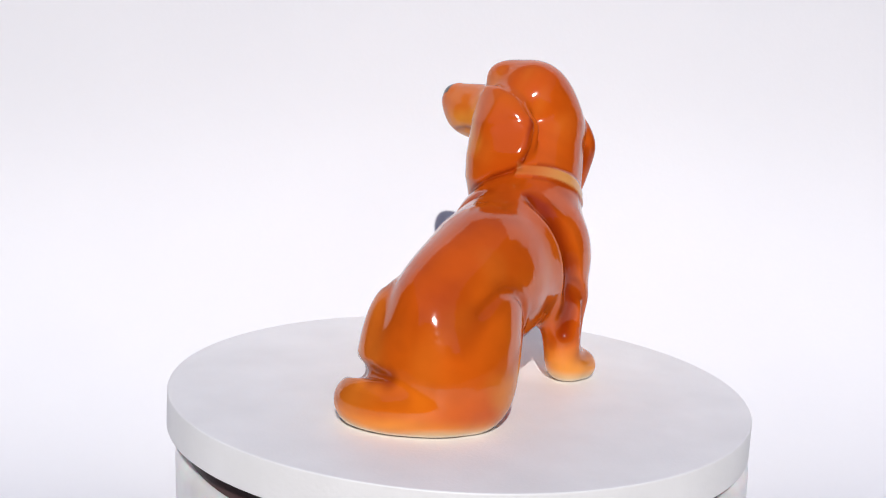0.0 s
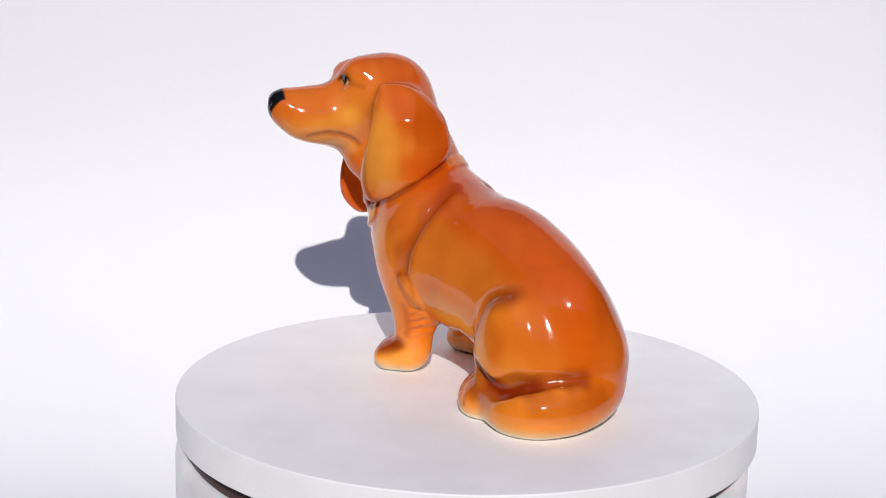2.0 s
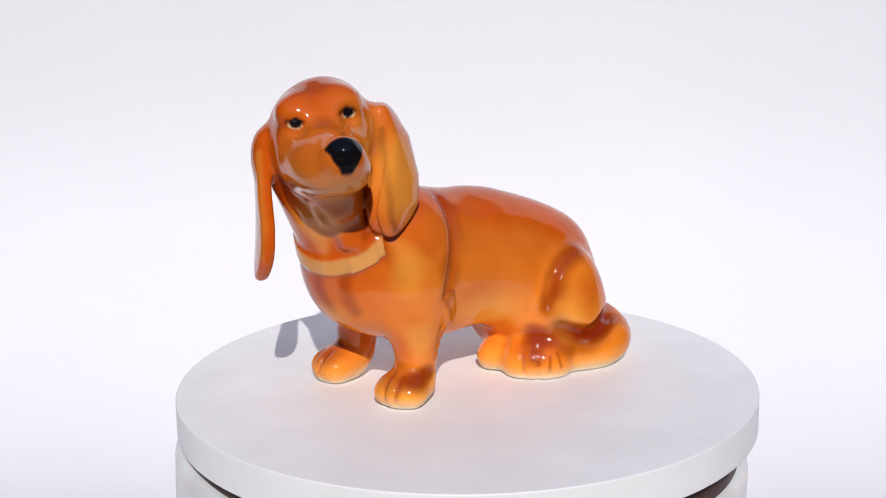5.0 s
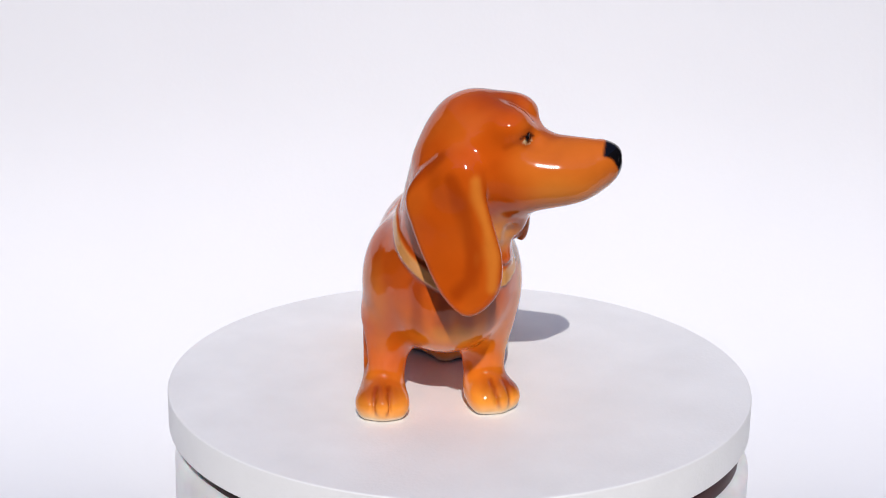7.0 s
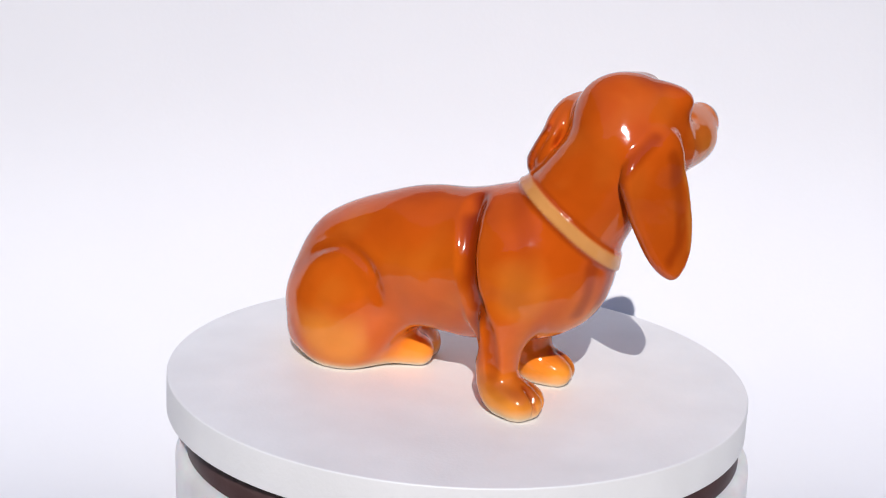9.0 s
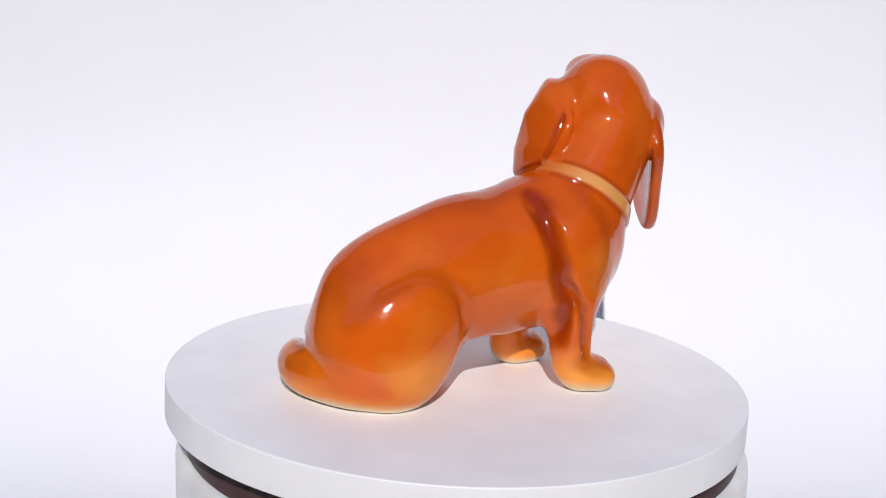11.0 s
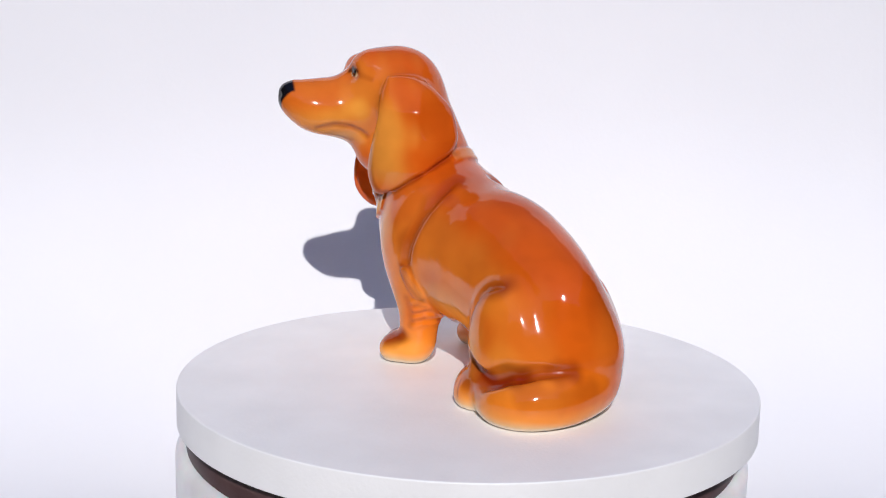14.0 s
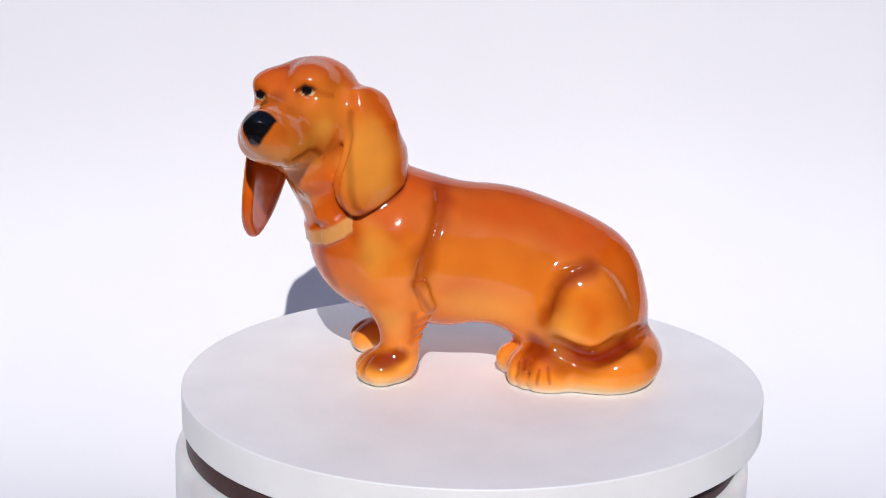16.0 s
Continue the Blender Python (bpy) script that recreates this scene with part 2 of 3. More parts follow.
ELBOW_R = ((32.5, 21, 38), (35.5, 24.5, 30), (36, 26.5, 22), (35, 27.5, 14))
MOUTH = ((-27, 60.3, 82.5), (-22.5, 56.5, 83.2), (-18, 54, 82.8), (-14.5, 52, 81.2), (-12, 50.7, 79.0))
CREASE_L = ((-2, 11, 69), (-9, 13, 58), (-14, 17, 46), (-14, 19, 38))


def neck_gap(p):
    """The distance from the neck's flattened tube of radius 0, and the way along it."""
    ab = NECK_B - NECK_A
    t = np.clip((p - NECK_A) @ ab / (ab @ ab), 0, 1)
    q = p - NECK_A - t[..., None] * ab
    o = q @ NECK_OUT
    q = q - np.clip(o, -1.0, 2.5)[..., None] * NECK_OUT
    return np.linalg.norm(q, axis=-1), t


def sculpt():
    c = Clay((-48, -78, -2.5), (52, 92, 116))
    # trunk
    c.ball((9.5, 27, 46), (24.0, 29, 25.5), 8)
    c.ball((8, 0, 41), (21.5, 42, 25.5), 8)
    c.ball((5, -30, 32), (19, 29, 24.5), 8)
    c.ball((0.5, -38.5, 18), (21, 20.5, 18.5), 8)
    c.ball((11, -40, 19), (16.5, 20.5, 18.8), 10)
    c.ball((17.5, -37.5, 10), (11, 14.5, 11), 8)
    c.ball((4, -3, 5), (40, 14.5, 13.5), 5, None, True)
    # thighs and hind feet
    c.ball((-12, -36, 24.5), (8.6, 14, 18.5), 5)
    c.ball((19.5, -32, 25), (9.2, 16, 18.5), 7)
    c.limb((-8, -32, 9), (-11, -26, 7), 8, 6.5, 4)
    c.ball((-11, -32, 11), (7, 7, 6), 5)
    c.ball(HIND_PAW, (11.6, 8.6, 8.8), 3, (PAW_LONG, PAW_OUT, (0, 0, 1)))
    for d in (-6, 0, 6):
        c.ball(HIND_PAW + d * PAW_LONG + (4.5 - abs(d) * 0.2) * PAW_OUT + np.array([0, 0, -2.4]), (4.6, 4.6, 4.6), 7)
    c.limb((14, -34, 9), (3, -14, 5), 7.5, 5.4, 5)
    # tail round the left side
    tail = arc([(13, -50, 9.5), (-3, -56, 9.2), (-14, -53.5, 8.2), (-17.3, -46.5, 6.6), (-16, -39, 5.2), (-13, -31, 4.4)])
    c.chain(tail, list(np.linspace(8.6, 3.8, len(tail))), 4.0)
    c.chain([(-10.5, -30, 9), (-12.5, -38, 9), (-12, -47, 10)], [6.5, 6.5, 6.5], 5)
    c.ball((-10.5, -48.5, 13), (6, 6, 6), 5)
    c.limb((-16, -51.5, 8.5), (-15.8, -48.8, 15.8), 6.0, 1.6, 3)
    # shoulders and fore legs
    c.ball((25.6, 27, 41), (9.7, 13, 20), 5)
    c.ball((-5.5, 26.5, 40), (9.5, 13, 20), 5)
    for top, ankle, paw in LEGS:
        c.limb(top, ankle, 8.4, 6.6, 5)
        c.ball(paw, (8.2, 9.5, 6.8), 3)
        out = 0.12 if paw[0] > 0 else -0.38
        for dx in (-4.8, 0, 4.8):
            y = 6.0 - abs(dx) * 0.3
            c.ball((paw[0] + dx + out * y, paw[1] + y - out * dx, 4.2), (3.4, 4.4, 4.0), 3.5)
    # withers
    c.ball((7, 24, 57), (15.5, 13, 11), 6)
    # neck, skull, muzzle
    s, p = c.box(NECK_A - 32, NECK_B + 32)
    e, t = neck_gap(p)
    c.blend(s, e - (17.4 - 2.8 * t), 6)
    c.ball(hd(3, -3.2, 1.0), (17.5, 16.3, 17.0), 5, HEAD_TURN)
    c.ball((5, 50, 97), (10.5, 10.3, 10.8), 7)
    c.ball((-6, 55.5, 73), (6, 7, 7), 8)
    c.limb(hd(14, 0, -4.6), hd(36.8, -1.3, -0.7), 12.6, 6.8, 6)
    c.ball(hd(32, -3.2, -4.4), (6, 5.2, 5), 6, HEAD_TURN)
    for s in (-1, 1):
        c.ball(hd(11.5, 7.0 * s - 0.5, 11.2 - 0.9 * s), (5.2, 5.6, 4.0), 6, HEAD_TURN)
        c.ball(hd(24, 4.6 * s - 0.5, -5.9 + 0.4 * s), (11.5, 5.8, 6.2), 7, HEAD_TURN)
        c.ball(hd(19.6, 8.8 * s - 0.4, 7.6 - 1.1 * s), (2.6, 2.6, 2.0), 3, None, True)
        c.ball(hd(15.2, 8.0 * s - 0.4, 8.1 - 1.1 * s), (2.6, 2.5, 1.9), 0.8)
    c.ball(hd(40.4, -1.3, 2.0), (2.6, 3.2, 2.6), 1.4, HEAD_TURN)
    for s in (-1, 1):
        c.ball(hd(43.8, 2.0 * s - 1.3, 1.0), (1.2, 1.0, 0.8), 0.8, None, True)
    c.groove([hd(20, 0, 13), hd(8, 0, 19.5)], 0.5, 4)
    # collar: a raised band round the neck, with its knot
    s, p = c.box(COLLAR_P - 44, COLLAR_P + 44)
    gap, t = neck_gap(p)
    rise = np.abs((p - COLLAR_P) @ COLLAR_N)
    knot = np.linalg.norm((p - KNOT_P) / np.array([9, 4.2, 9]), axis=-1)
    e = np.maximum(c.d[s] - 0.75, rise - 2.1)
    e = np.minimum(e, np.maximum(np.maximum(c.d[s] - 1.3, rise - 2.4), 5 * (knot - 1)))
    e = np.maximum(e, 0.8 * np.minimum(8 - p[..., 0], 41 - p[..., 1]))
    c.blend(s, np.maximum(e, gap - 25), 1.4)
    # ears
    leaf = [(-12, 21), (-5, 20.5), (1, 18), (6, 14.5), (9.8, 11), (12, 6), (13.2, 0), (11.5, -4.5), (6.5, -8.2), (1, -12), (-6, -16.5), (-12, -19.8), (-16, -19.8),
            (-18.5, -14.5), (-18.5, -8), (-16.3, 2), (-14, 12)]

    def swell(a, b):
        crown = np.interp(b, (-20, -11, -3, 10, 20), (8, 11.5, 11.5, 8.6, 2.5))
        return 1.5 + (crown - 1.5) * (1 - np.clip((a + 2.5) / 15.8, -1.1, 1.1) ** 2) - 7 * np.clip(a / 10, 0, 1) * np.clip(b / 11, 0, 1)

    c.flap((0, 33, 80), (0.8, -0.6), (-0.6, -0.8), [(a * 0.93 - 0.2, b * 0.94) for a, b in leaf], 4.4, lambda a, b: swell(a, b) - 5.4, 2.5)
    c.flap((0, 33, 80), (0.8, -0.6), (-0.6, -0.8), leaf, 1.9, lambda a, b: swell(a, b) - 1.9, 0.7)
    c.ball((-2, 38.5, 92), (10, 6, 8.5), 5, flat_turn((0.8, -0.6), (-0.6, -0.8), -14))
    c.flap((13, 70, 72), (0.87, -0.5), (0.5, 0.87),
           [(5, 22), (-5, 22), (-9.5, 12), (-13, 2), (-15.5, -7), (-15.2, -16.5), (-10.5, -23), (-5.2, -24.5), (2, -19), (8, -9.5), (12.5, 0), (15, 8), (12, 15)], 2.2,
           lambda a, b: 0.9 - 3.8 * (np.maximum(b - 2, 0) / 20) ** 2 - 1.8 * (a / 15) ** 2 + 1.5 * (np.minimum(b, 0) / 22) ** 2)
    c.ball((11, 69.5, 87), (7, 5, 8), 4, flat_turn((0.87, -0.5), (0.5, 0.87), 0))
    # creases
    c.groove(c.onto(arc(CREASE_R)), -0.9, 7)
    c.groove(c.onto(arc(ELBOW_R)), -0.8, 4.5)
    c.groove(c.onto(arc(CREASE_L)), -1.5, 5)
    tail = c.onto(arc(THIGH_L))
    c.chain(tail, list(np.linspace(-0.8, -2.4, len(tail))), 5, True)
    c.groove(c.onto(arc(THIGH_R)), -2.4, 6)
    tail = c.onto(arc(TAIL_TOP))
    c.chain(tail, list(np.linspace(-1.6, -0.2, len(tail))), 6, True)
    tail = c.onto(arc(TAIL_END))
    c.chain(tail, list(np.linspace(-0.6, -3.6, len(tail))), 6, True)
    c.groove(c.onto(arc(MOUTH)), -0.5, 2.2)
    for y, x in ((53.5, -6.5), (49.5, -7.5)):
        c.limb((x + 2.5, y, 74), (x + 0.5, y - 1, 58), 0.6, 1.6, 4)
    for x, y in ((-6, 62), (-1, 65), (5, 67)):
        c.groove(arc([(x, y, 70), (x - 1, y - 3.5, 62), (x, y - 6, 55)]), 1.0, 3)
    for top, ankle, paw in LEGS:
        for dx in (-2.4, 2.4):
            out = 0.12 if paw[0] > 0 else -0.38
            c.groove([(paw[0] + dx + out * 10, paw[1] + 10.5 - out * dx, 1), (paw[0] + dx + out * 8.5, paw[1] + 8.5 - out * dx, 8), (paw[0] + dx * 0.9 + out * 5, paw[1] + 5, 11)], 0.3, 1.5)
    for d in (0, 5):
        f = HIND_PAW + d * PAW_LONG
        c.groove([f + 10 * PAW_OUT + np.array([0, 0, -5]), f + 9.2 * PAW_OUT + np.array([0, 0, 0]), f + 7 * PAW_OUT + np.array([0, 0, 5])], -0.8, 3.6)
    # a leaf and ruffles of fur behind the left elbow
    s, p = c.box((-24, 8, 8), (0, 26, 42))
    y, z = p[..., 1], p[..., 2]
    e = np.full(y.shape, 9.0)
    for (y0, z0), (y1, z1), w, lift in (((18.4, 35.5), (15.4, 28.0), 2.3, 1.1), ((18.6, 24.2), (15.0, 26.0), 0.8, 0.6), ((19.1, 21.2), (15.6, 22.8), 0.8, 0.55),
                                        ((19.8, 18.0), (16.8, 19.4), 0.7, 0.5), ((20.4, 14.8), (18.0, 16.0), 0.6, 0.4)):
        t = np.clip(((y - y0) * (y1 - y0) + (z - z0) * (z1 - z0)) / ((y1 - y0) ** 2 + (z1 - z0) ** 2), 0, 1)
        gap = np.hypot(y - y0 - t * (y1 - y0), z - z0 - t * (z1 - z0))
        e = np.minimum(e, np.maximum(c.d[s] - lift, gap - w))
    c.blend(s, e, 0.8)
    # flat foot
    s, p = c.box(c.low, c.low + c.n * CELL)
    c.d = np.maximum(c.d, -p[..., 2]).astype(np.float32)
    return c.skin()


def smooth_step(x, a, b):
    t = np.clip((x - a) / (b - a), 0, 1)
    return t * t * (3 - 2 * t)


def wave(v, f, seed):
    """A soft uneven field between -1 and 1."""
    r = np.random.RandomState(seed)
    out = np.zeros(len(v))
    for _ in range(7):
        k = r.normal(size=3)
        out += np.sin(v @ (k * f) + r.uniform(0, 6.28))
    return out / 4


def paint(v):
    """The airbrushed colours of the glaze, by the parts of the dog; the ears also carry painted shading."""
    honey, caramel, deep, brown = np.array([0.97, 0.46, 0.055]), np.array([0.83, 0.20, 0.001]), np.array([0.58, 0.086, 0.0]), np.array([0.24, 0.021, 0.0])
    cream, black = np.array([0.78, 0.58, 0.30]), np.array([0.006, 0.005, 0.006])
    col = np.tile(caramel, (len(v), 1))
    rough = 1 + 0.25 * wave(v, 0.35, 11)

    def lay(c, a):
        nonlocal col
        a = np.clip(a, 0, 1)[:, None]
        col = col * (1 - a) + c * a

    def spot(p, r):
        return 1 - smooth_step(np.linalg.norm((v - np.array(p)) / np.array(r), axis=1) * rough, 0.25, 1.0)

    def streak(pts, r):
        pts = [v[np.argmin(((v - p) ** 2).sum(1))] for p in arc(pts, 3)]
        best = np.full(len(v), 1e9)
        for a, b in zip(pts, pts[1:]):
            t = np.clip((v - a) @ (b - a) / ((b - a) @ (b - a) + 1e-9), 0, 1)
            best = np.minimum(best, np.linalg.norm(v - a - t[:, None] * (b - a), axis=1))
        return 1 - smooth_step(best * rough / r, 0.1, 1.0)

    q = v - H0
    h, s, z = q @ HV, q @ SV, q[:, 2]
    lay(deep, 0.95 * np.maximum(smooth_step(v[:, 2] + 6 * wave(v, 0.06, 21), 24, 54), 0.75 * smooth_step(v[:, 0] + 5 * wave(v, 0.06, 22), 8, 24)))
    lay(honey, 0.6 * (1 - smooth_step(v[:, 2] + 3 * wave(v, 0.08, 3), 0, 10 + 8 * smooth_step(v[:, 1], -30, 10))))
    lay(deep, 0.35 * smooth_step(-v[:, 1], 36, 50) * smooth_step(v[:, 2], 3, 9))
    lay(deep, 0.6 * smooth_step(-v[:, 1] - 0.4 * v[:, 0], 40, 58) * smooth_step(v[:, 2], 12, 24))
    lay(honey, 0.4 * spot((-20, -31, 24), (8, 9, 9)))
    lay(honey, 0.16 * smooth_step(-v[:, 0] + 6 * wave(v, 0.1, 4), 6, 18))
    lay(deep, 0.3 * smooth_step(wave(v, 0.12, 5), -0.2, 1.0))
    lay(honey, 0.06 * smooth_step(wave(v, 0.16, 8), -0.1, 1.1))
    lay(brown, 0.07 * smooth_step(wave(v, 0.42, 31), 0.1, 1.0))
    lay(brown, 0.3 * spot((8, -8, 68), (15, 55, 14)))
    lay(brown, 0.35 * spot((14, -52, 40), (16, 14, 20)))
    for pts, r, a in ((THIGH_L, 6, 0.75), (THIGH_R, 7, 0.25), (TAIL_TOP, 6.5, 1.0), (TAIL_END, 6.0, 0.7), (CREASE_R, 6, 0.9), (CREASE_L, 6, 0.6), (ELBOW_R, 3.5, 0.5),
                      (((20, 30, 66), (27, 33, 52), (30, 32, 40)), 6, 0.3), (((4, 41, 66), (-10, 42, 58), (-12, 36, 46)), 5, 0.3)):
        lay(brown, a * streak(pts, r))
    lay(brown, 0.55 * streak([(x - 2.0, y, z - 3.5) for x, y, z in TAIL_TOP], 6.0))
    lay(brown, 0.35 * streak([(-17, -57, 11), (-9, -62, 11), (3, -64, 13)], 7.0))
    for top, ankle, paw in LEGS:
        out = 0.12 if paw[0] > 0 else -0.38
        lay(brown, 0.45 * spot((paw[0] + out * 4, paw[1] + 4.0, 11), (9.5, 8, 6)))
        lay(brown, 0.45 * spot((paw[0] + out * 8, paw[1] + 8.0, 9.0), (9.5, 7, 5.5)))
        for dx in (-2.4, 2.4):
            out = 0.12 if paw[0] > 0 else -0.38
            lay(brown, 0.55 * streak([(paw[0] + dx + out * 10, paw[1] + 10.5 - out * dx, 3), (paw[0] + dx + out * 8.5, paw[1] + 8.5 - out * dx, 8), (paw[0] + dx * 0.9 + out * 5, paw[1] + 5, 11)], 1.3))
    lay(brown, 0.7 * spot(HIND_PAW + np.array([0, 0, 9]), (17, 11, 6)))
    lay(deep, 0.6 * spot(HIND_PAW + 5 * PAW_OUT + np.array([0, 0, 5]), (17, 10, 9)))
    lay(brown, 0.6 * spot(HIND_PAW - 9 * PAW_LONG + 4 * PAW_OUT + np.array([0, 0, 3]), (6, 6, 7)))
    lay(deep, 0.55 * spot((-22, -37, 27), (9, 10, 10)))
    for d in (0, 5):
        f = HIND_PAW + d * PAW_LONG
        lay(brown, 0.45 * streak([f + 9 * PAW_OUT + np.array([0, 0, -3]), f + 8.5 * PAW_OUT + np.array([0, 0, 0]), f + 7.5 * PAW_OUT + np.array([0, 0, 3])], 1.1))
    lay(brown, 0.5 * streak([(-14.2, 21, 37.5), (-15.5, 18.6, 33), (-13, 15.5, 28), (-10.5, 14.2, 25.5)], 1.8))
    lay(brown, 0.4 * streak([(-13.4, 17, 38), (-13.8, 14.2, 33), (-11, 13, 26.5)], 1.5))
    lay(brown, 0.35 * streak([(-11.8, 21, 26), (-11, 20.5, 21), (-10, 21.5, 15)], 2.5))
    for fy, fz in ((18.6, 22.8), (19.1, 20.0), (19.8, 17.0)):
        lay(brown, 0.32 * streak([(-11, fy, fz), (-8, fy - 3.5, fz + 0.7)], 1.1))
    for x, y in ((-3, 50), (5, 55), (13, 56), (21, 52)):
        lay(brown, 0.5 * streak([(x, y, 50), (x + 0.5, y + 1, 42), (x, y - 2, 34)], 4))
    for p, r, a in (((-22, -26, 18), (9, 14, 12), 0.3), ((-20, -48, 22), (9, 12, 9), 0.1), ((30, -32, 12), (10, 22, 13), 0.35), ((-13, 34, 48), (7, 9, 12), 0.4),
                    ((33, 36, 40), (9, 12, 18), 0.15), ((-11, 28, 24), (7, 8, 12), 0.4), ((5, 54, 30), (20, 9, 8), 0.45), ((-12, 0, 26), (9, 22, 11), 0.4)):
        lay(honey, a * spot(p, r))
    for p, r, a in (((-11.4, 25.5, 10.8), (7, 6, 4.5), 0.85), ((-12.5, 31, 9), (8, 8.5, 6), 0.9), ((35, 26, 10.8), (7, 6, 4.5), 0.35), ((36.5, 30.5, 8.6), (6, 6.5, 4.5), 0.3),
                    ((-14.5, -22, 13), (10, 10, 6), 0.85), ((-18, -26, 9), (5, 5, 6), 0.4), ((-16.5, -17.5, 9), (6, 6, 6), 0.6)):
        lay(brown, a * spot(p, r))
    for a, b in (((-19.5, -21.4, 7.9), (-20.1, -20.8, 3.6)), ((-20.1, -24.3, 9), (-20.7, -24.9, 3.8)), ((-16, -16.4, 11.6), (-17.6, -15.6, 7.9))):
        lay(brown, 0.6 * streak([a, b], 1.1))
    # ears: darker rims, lighter leaves
    rim = np.array([(a * 0.8 - n * 0.6, 33 - a * 0.6 - n * 0.8, 80 + b) for a, b, n in
                    ((-14, 14, 0), (-16.3, 2, 1), (-18.5, -8, 3), (-17.5, -17, 5), (-12, -20.5, 6), (-6, -17, 5), (1, -12.5, 4), (7, -8.6, 3), (12, -5, 1.5), (13.8, 1, 0), (12.5, 7, -2), (9.8, 11.5, -5))])
    lay(brown, 0.75 * streak(rim, 2.2))
    lay(honey, 0.45 * spot((-13, 35, 78), (12, 13, 24)))
    # the darker reflection on the left ear's rear, put into the colour
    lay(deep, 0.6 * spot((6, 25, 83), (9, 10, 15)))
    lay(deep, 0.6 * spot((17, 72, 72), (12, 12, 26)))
    # brown centre line and honey front rim shade in the right ear's uncut fold
    lay(brown, 0.45 * streak([(14, 74, 88), (10, 77, 76), (8, 77, 62), (11, 74, 54)], 4))
    lay(brown, 0.5 * streak([(17, 69, 94), (25, 62, 81), (18, 66, 66), (9, 72, 50)], 3.5))
    lay(honey, 0.28 * streak([(7, 76, 88), (4, 77.5, 75), (1.8, 78.7, 65), (2, 78.5, 57)], 3))
    # head
    lay(honey, 0.25 * spot(hd(8, -13, -2), (26, 16, 22)))
    lay(honey, 0.55 * spot((0, 62, 64), (15, 13, 13)))
    lay(honey, (0.42 - 0.25 * smooth_step(s, 0, 6)) * smooth_step(v[:, 2], 62, 74) * smooth_step(h, 12, 28) * (1 - smooth_step(z + 2 * wave(v, 0.2, 9), -9, 0)))
    lay(honey, 0.45 * spot(hd(16, -13, -3), (8, 6, 6)))
    lay(cream, 0.6 * (1 - smooth_step(s, -2, 5)) * smooth_step(v[:, 2], 62, 74) * smooth_step(h, 14, 26) * (1 - smooth_step(z + 0.35 * (h - 24), -15, -11)))
    lay(brown, 0.4 * spot(hd(24, 0, 7), (11, 5, 5)))
    lay(brown, 0.35 * spot(hd(6, 0, 17), (12, 12, 6)))
    for side in (-1, 1):
        lay(brown, 0.3 * spot(hd(17, 8.2 * side, 8.6 - 1.1 * side), (5.5, 5.5, 4)))
        lay(brown, 0.3 * streak([hd(15.5, 10.5 * side, 8 - 1.1 * side), hd(11.5, 13.5 * side, 6 - 1.1 * side)], 1.5))
        eye = np.stack([h, (s + 0.4) * side, z + 1.1 * side], 1)
        e = np.linalg.norm((eye - np.array([17.4, 8.4, 7.6])) / np.array([4, 2.1, 1.0]), axis=1)
        lay(cream, 1 - smooth_step(e, 0.9, 1.15))
        e = np.linalg.norm((eye - np.array([17.4, 8.1, 8.4])) / np.array([4, 1.9, 1.65]), axis=1)
        lay(black, 1 - smooth_step(e, 0.85, 1.1))
        lay(black, 0.8 * streak([hd(18.5, 5.8 * side, 8.4 - 1.1 * side), hd(18, 8 * side, 9.8 - 1.1 * side), hd(15.5, 10.6 * side, 8.7 - 1.1 * side)], 0.8))
    e = np.linalg.norm(np.stack([(h - 42.7) / 3.1, (s + 1.3) / 3.5, (z - 2.0) / 2.9], 1), axis=1)
    lay(black, 1 - smooth_step(e, 0.92, 1.05))
    lay(black, (1 - smooth_step(np.abs(s + 1.3) - 0.6 * (z + 5.6) + 0.25 * wave(v, 0.8, 2), 0.3, 1.3)) * smooth_step(h, 38, 39) * smooth_step(z, -6.0, -3.6))
    lay(brown, 0.5 * streak(MOUTH, 1.8))
    lay(honey, 0.3 * streak([(-26, 60, 79.5), (-19, 55, 79), (-13.5, 52, 77.5)], 3.2))
    # collar and the unglazed foot rim
    d = np.abs((v - COLLAR_P) @ COLLAR_N)
    e, t = neck_gap(v)
    knot = np.linalg.norm((v - KNOT_P) / np.array([9, 4.2, 9]), axis=1) < 1
    band = (1 - smooth_step(d, np.where(knot, 1.8, 1.6), np.where(knot, 2.8, 2.6))) * (1 - smooth_step(e, 23, 25))
    band = band * np.where((v[:, 0] < 8) & (v[:, 1] < 41), 0, 1)
    lay(brown, 0.4 * (1 - smooth_step(np.abs(d - 3.0), 0.2, 1.6)) * (e < 23) * (v[:, 0] > 14))
    lay(cream * np.array([1, 0.75, 0.42]), band * np.where(v[:, 1] > 41, 0.68, 0.2 + 0.48 * smooth_step(v[:, 0], 12, 26)))
    lay(cream, 0.85 * (1 - smooth_step(v[:, 2] + 1.2 * wave(v, 0.15, 6), 0.4, 5.0)))
    lay(np.array([0.86, 0.76, 0.60]), 0.7 * (1 - smooth_step(v[:, 2], 0.4, 2.4)))
    return col


def figurine():
    verts, quads = sculpt()
    ob = mesh_object("dog_figurine", (verts / 1000).tolist(), quads.tolist(), GLAZE)
    at = ob.data.color_attributes.new("paint", "FLOAT_COLOR", "POINT")
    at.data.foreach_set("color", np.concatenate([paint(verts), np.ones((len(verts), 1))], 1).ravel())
    return tagged(ob, "glossy caramel-brown porcelain dachshund figurine sitting on the turntable", "figurine")


dog = figurine()


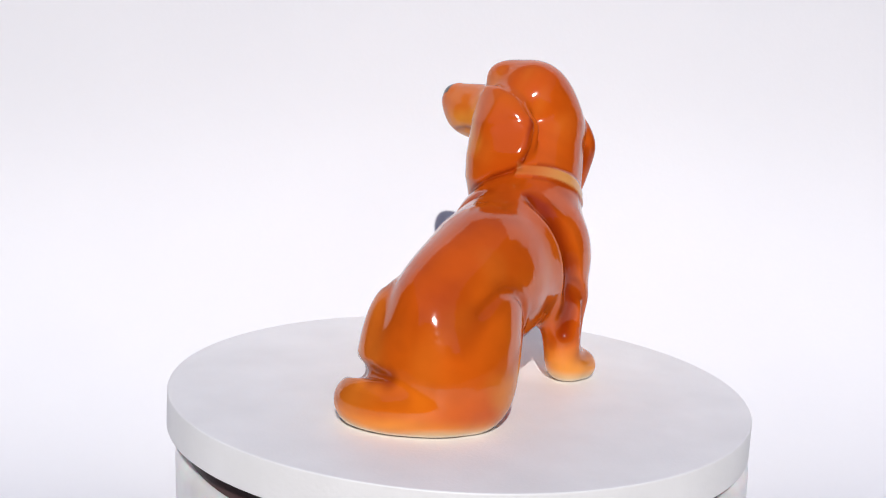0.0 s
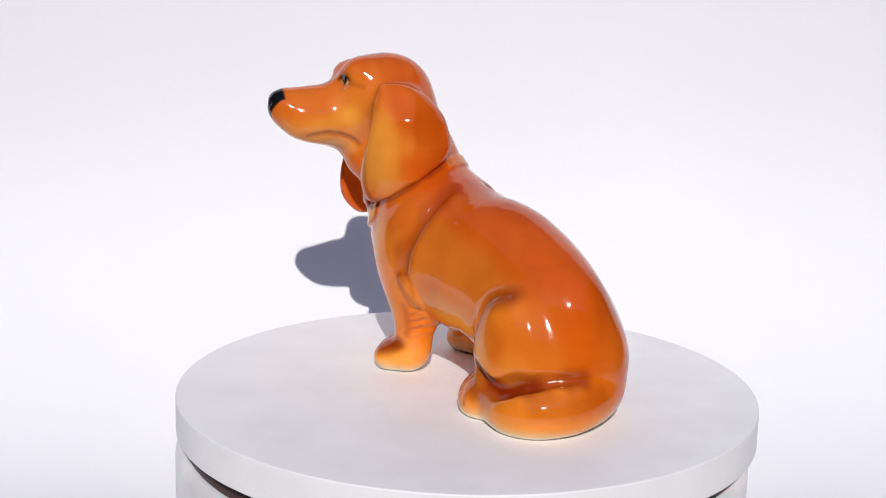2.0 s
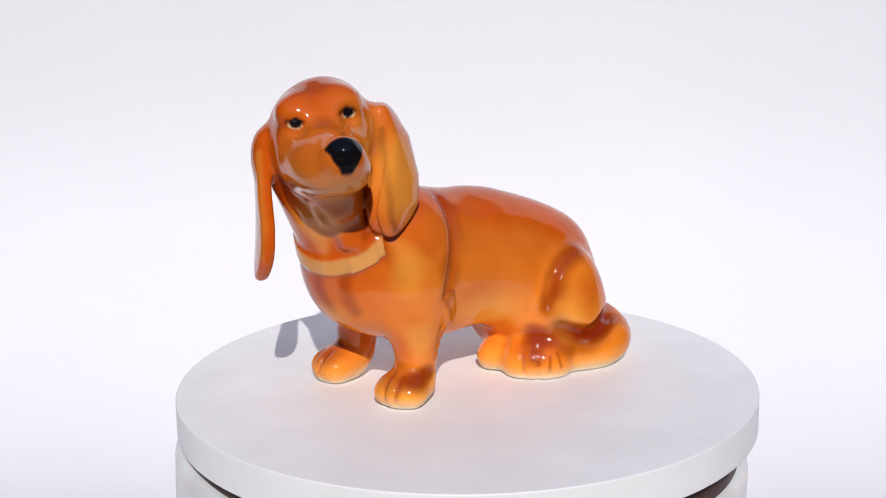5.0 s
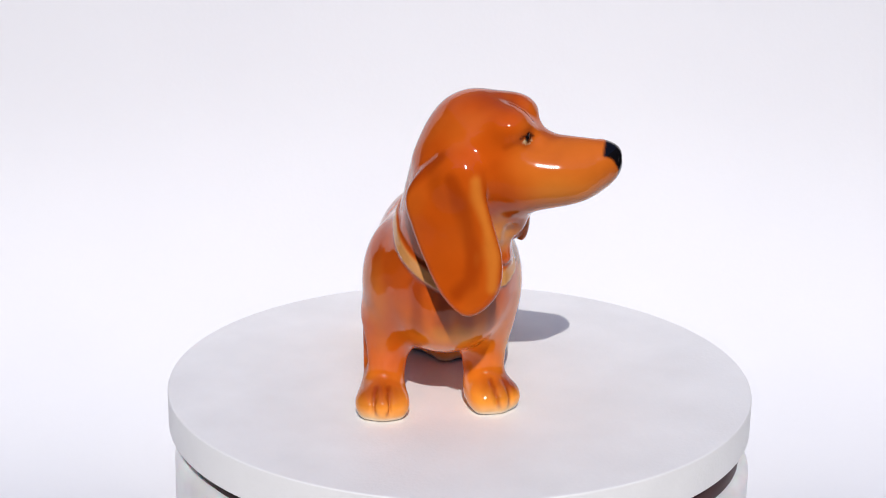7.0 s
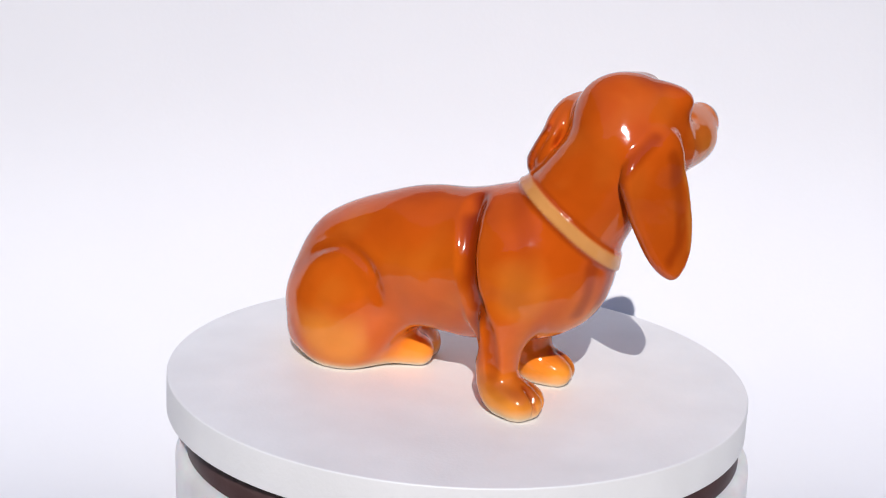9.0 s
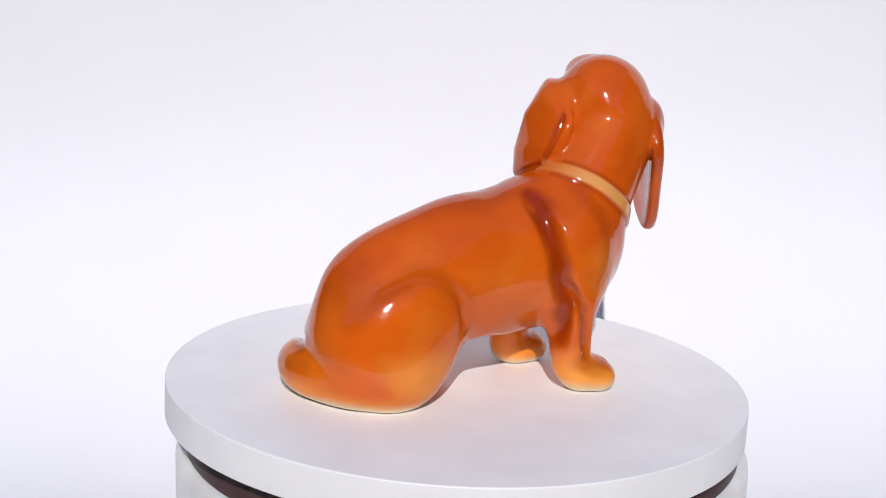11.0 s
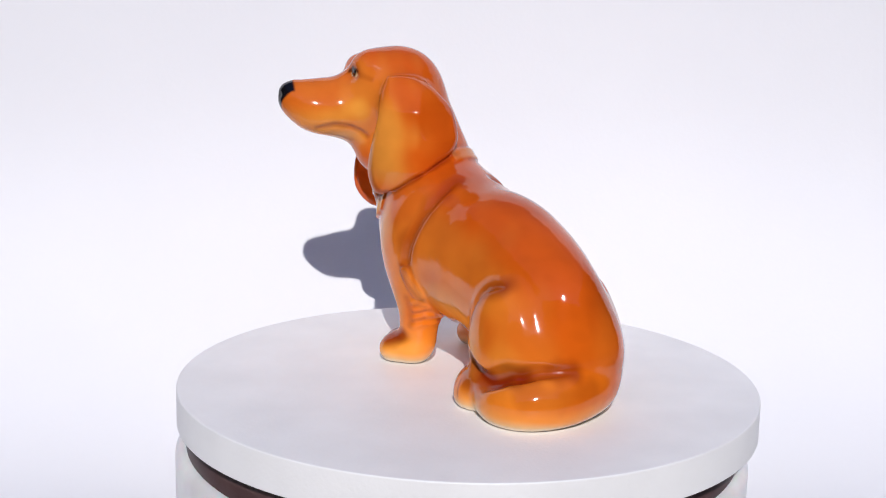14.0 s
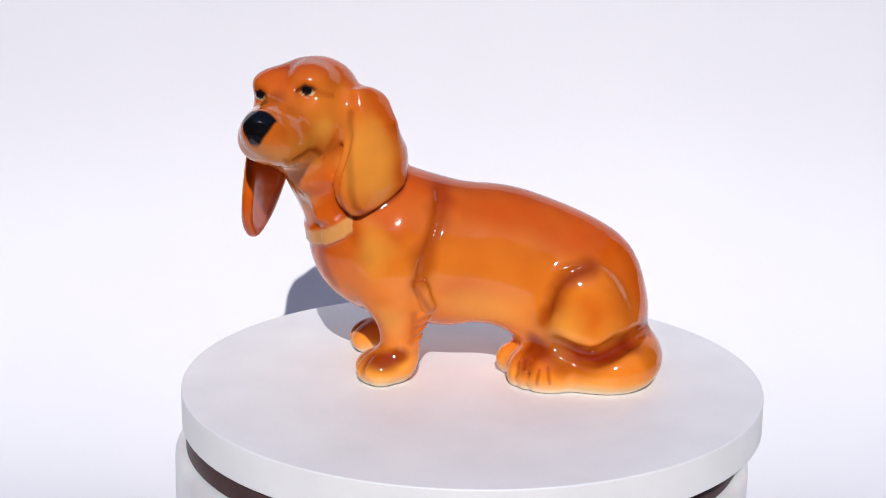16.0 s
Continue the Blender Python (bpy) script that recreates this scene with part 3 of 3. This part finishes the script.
def sway(turn, a, b, x, y, z):
    """A pose of the plate: its turn and two small tilts in degrees, its shift in millimetres."""
    return Matrix.Translation((x / 1000, y / 1000, z / 1000)) @ pose(0, 0, 0, a, 0, 0) @ pose(0, 0, 0, 0, b, 0) @ pose(0, 0, 0, 0, 0, turn)


def motions():
    """The top plate turns and sways a little on its drum, and carries the figurine round."""
    rows = [
        (0.0, sway(0.89, -2.05, 1.64, -1.18, -2.13, -3.02)),
        (0.5, sway(15.45, -2.01, 1.43, -0.86, -1.32, -2.71)),
        (1.0, sway(30.05, -1.96, 1.31, -0.66, -1.03, -2.99)),
        (1.5, sway(44.57, -1.49, 0.38, 0.80, -0.39, -2.89)),
        (2.0, sway(59.45, -1.00, -0.18, 1.24, -0.19, -2.71)),
        (2.5, sway(74.31, -0.48, -0.61, 1.55, 0.21, -2.08)),
        (3.0, sway(89.16, -0.07, -1.17, 1.18, 0.50, -1.45)),
        (3.5, sway(104.07, 0.04, -1.31, 1.25, 0.39, -1.09)),
        (4.0, sway(118.99, 0.18, -1.67, 1.19, 0.30, -0.81)),
        (4.5, sway(133.91, 0.31, -2.02, 1.14, 0.21, -0.53)),
        (5.0, sway(148.82, 0.44, -2.38, 1.08, 0.11, -0.25)),
        (5.5, sway(163.76, 0.62, -2.77, 1.21, 0.01, -0.01)),
        (6.0, sway(178.87, 1.57, -2.08, 0.78, -0.62, 0.57)),
        (6.5, sway(193.81, 2.78, -1.46, -1.50, -0.77, 1.74)),
        (7.0, sway(208.58, 2.68, -0.73, -1.47, 0.06, 1.53)),
        (7.5, sway(223.14, 2.56, 0.09, -1.25, 0.81, 1.49)),
        (8.0, sway(237.65, 2.19, 1.07, -1.52, 1.84, 2.34)),
        (8.5, sway(251.84, 1.70, 1.45, -1.98, 1.78, 2.86)),
        (9.0, sway(266.35, 1.37, 1.53, -2.06, 1.88, 2.73)),
        (9.5, sway(281.02, 0.82, 1.57, -3.73, 1.04, 1.97)),
        (10.0, sway(296.02, 0.44, 1.63, -2.98, 0.34, 1.57)),
        (10.5, sway(311.03, 0.09, 1.62, -2.58, -0.01, 1.35)),
        (11.0, sway(326.04, -0.27, 1.62, -2.18, -0.36, 1.12)),
        (11.5, sway(341.05, -0.63, 1.61, -1.78, -0.72, 0.90)),
        (12.0, sway(356.12, -1.15, 1.48, -2.14, -1.31, 0.23)),
        (12.5, sway(370.99, -0.99, 0.46, -0.15, -1.42, 0.50)),
        (13.0, sway(385.64, -1.43, 0.27, -0.06, -1.15, 0.07)),
        (13.5, sway(400.49, -2.02, 0.21, 0.70, -0.90, -0.05)),
        (14.0, sway(415.11, -1.58, -0.18, 1.56, -0.37, 0.03)),
        (14.5, sway(429.55, -1.28, -0.70, 3.07, 0.30, 0.00)),
        (15.0, sway(444.16, -0.53, -0.90, 3.06, 0.59, -0.04)),
        (15.5, sway(458.92, -0.04, -0.91, 3.31, 1.08, 0.62)),
        (16.0, sway(473.62, 0.48, -0.83, 2.82, 1.43, 0.85)),
    ]
    walk(plate, rows)
    walk(dog, [(t, m @ pose(0, 0, 0.0002, 0, 0, -20)) for t, m in rows])


motions()
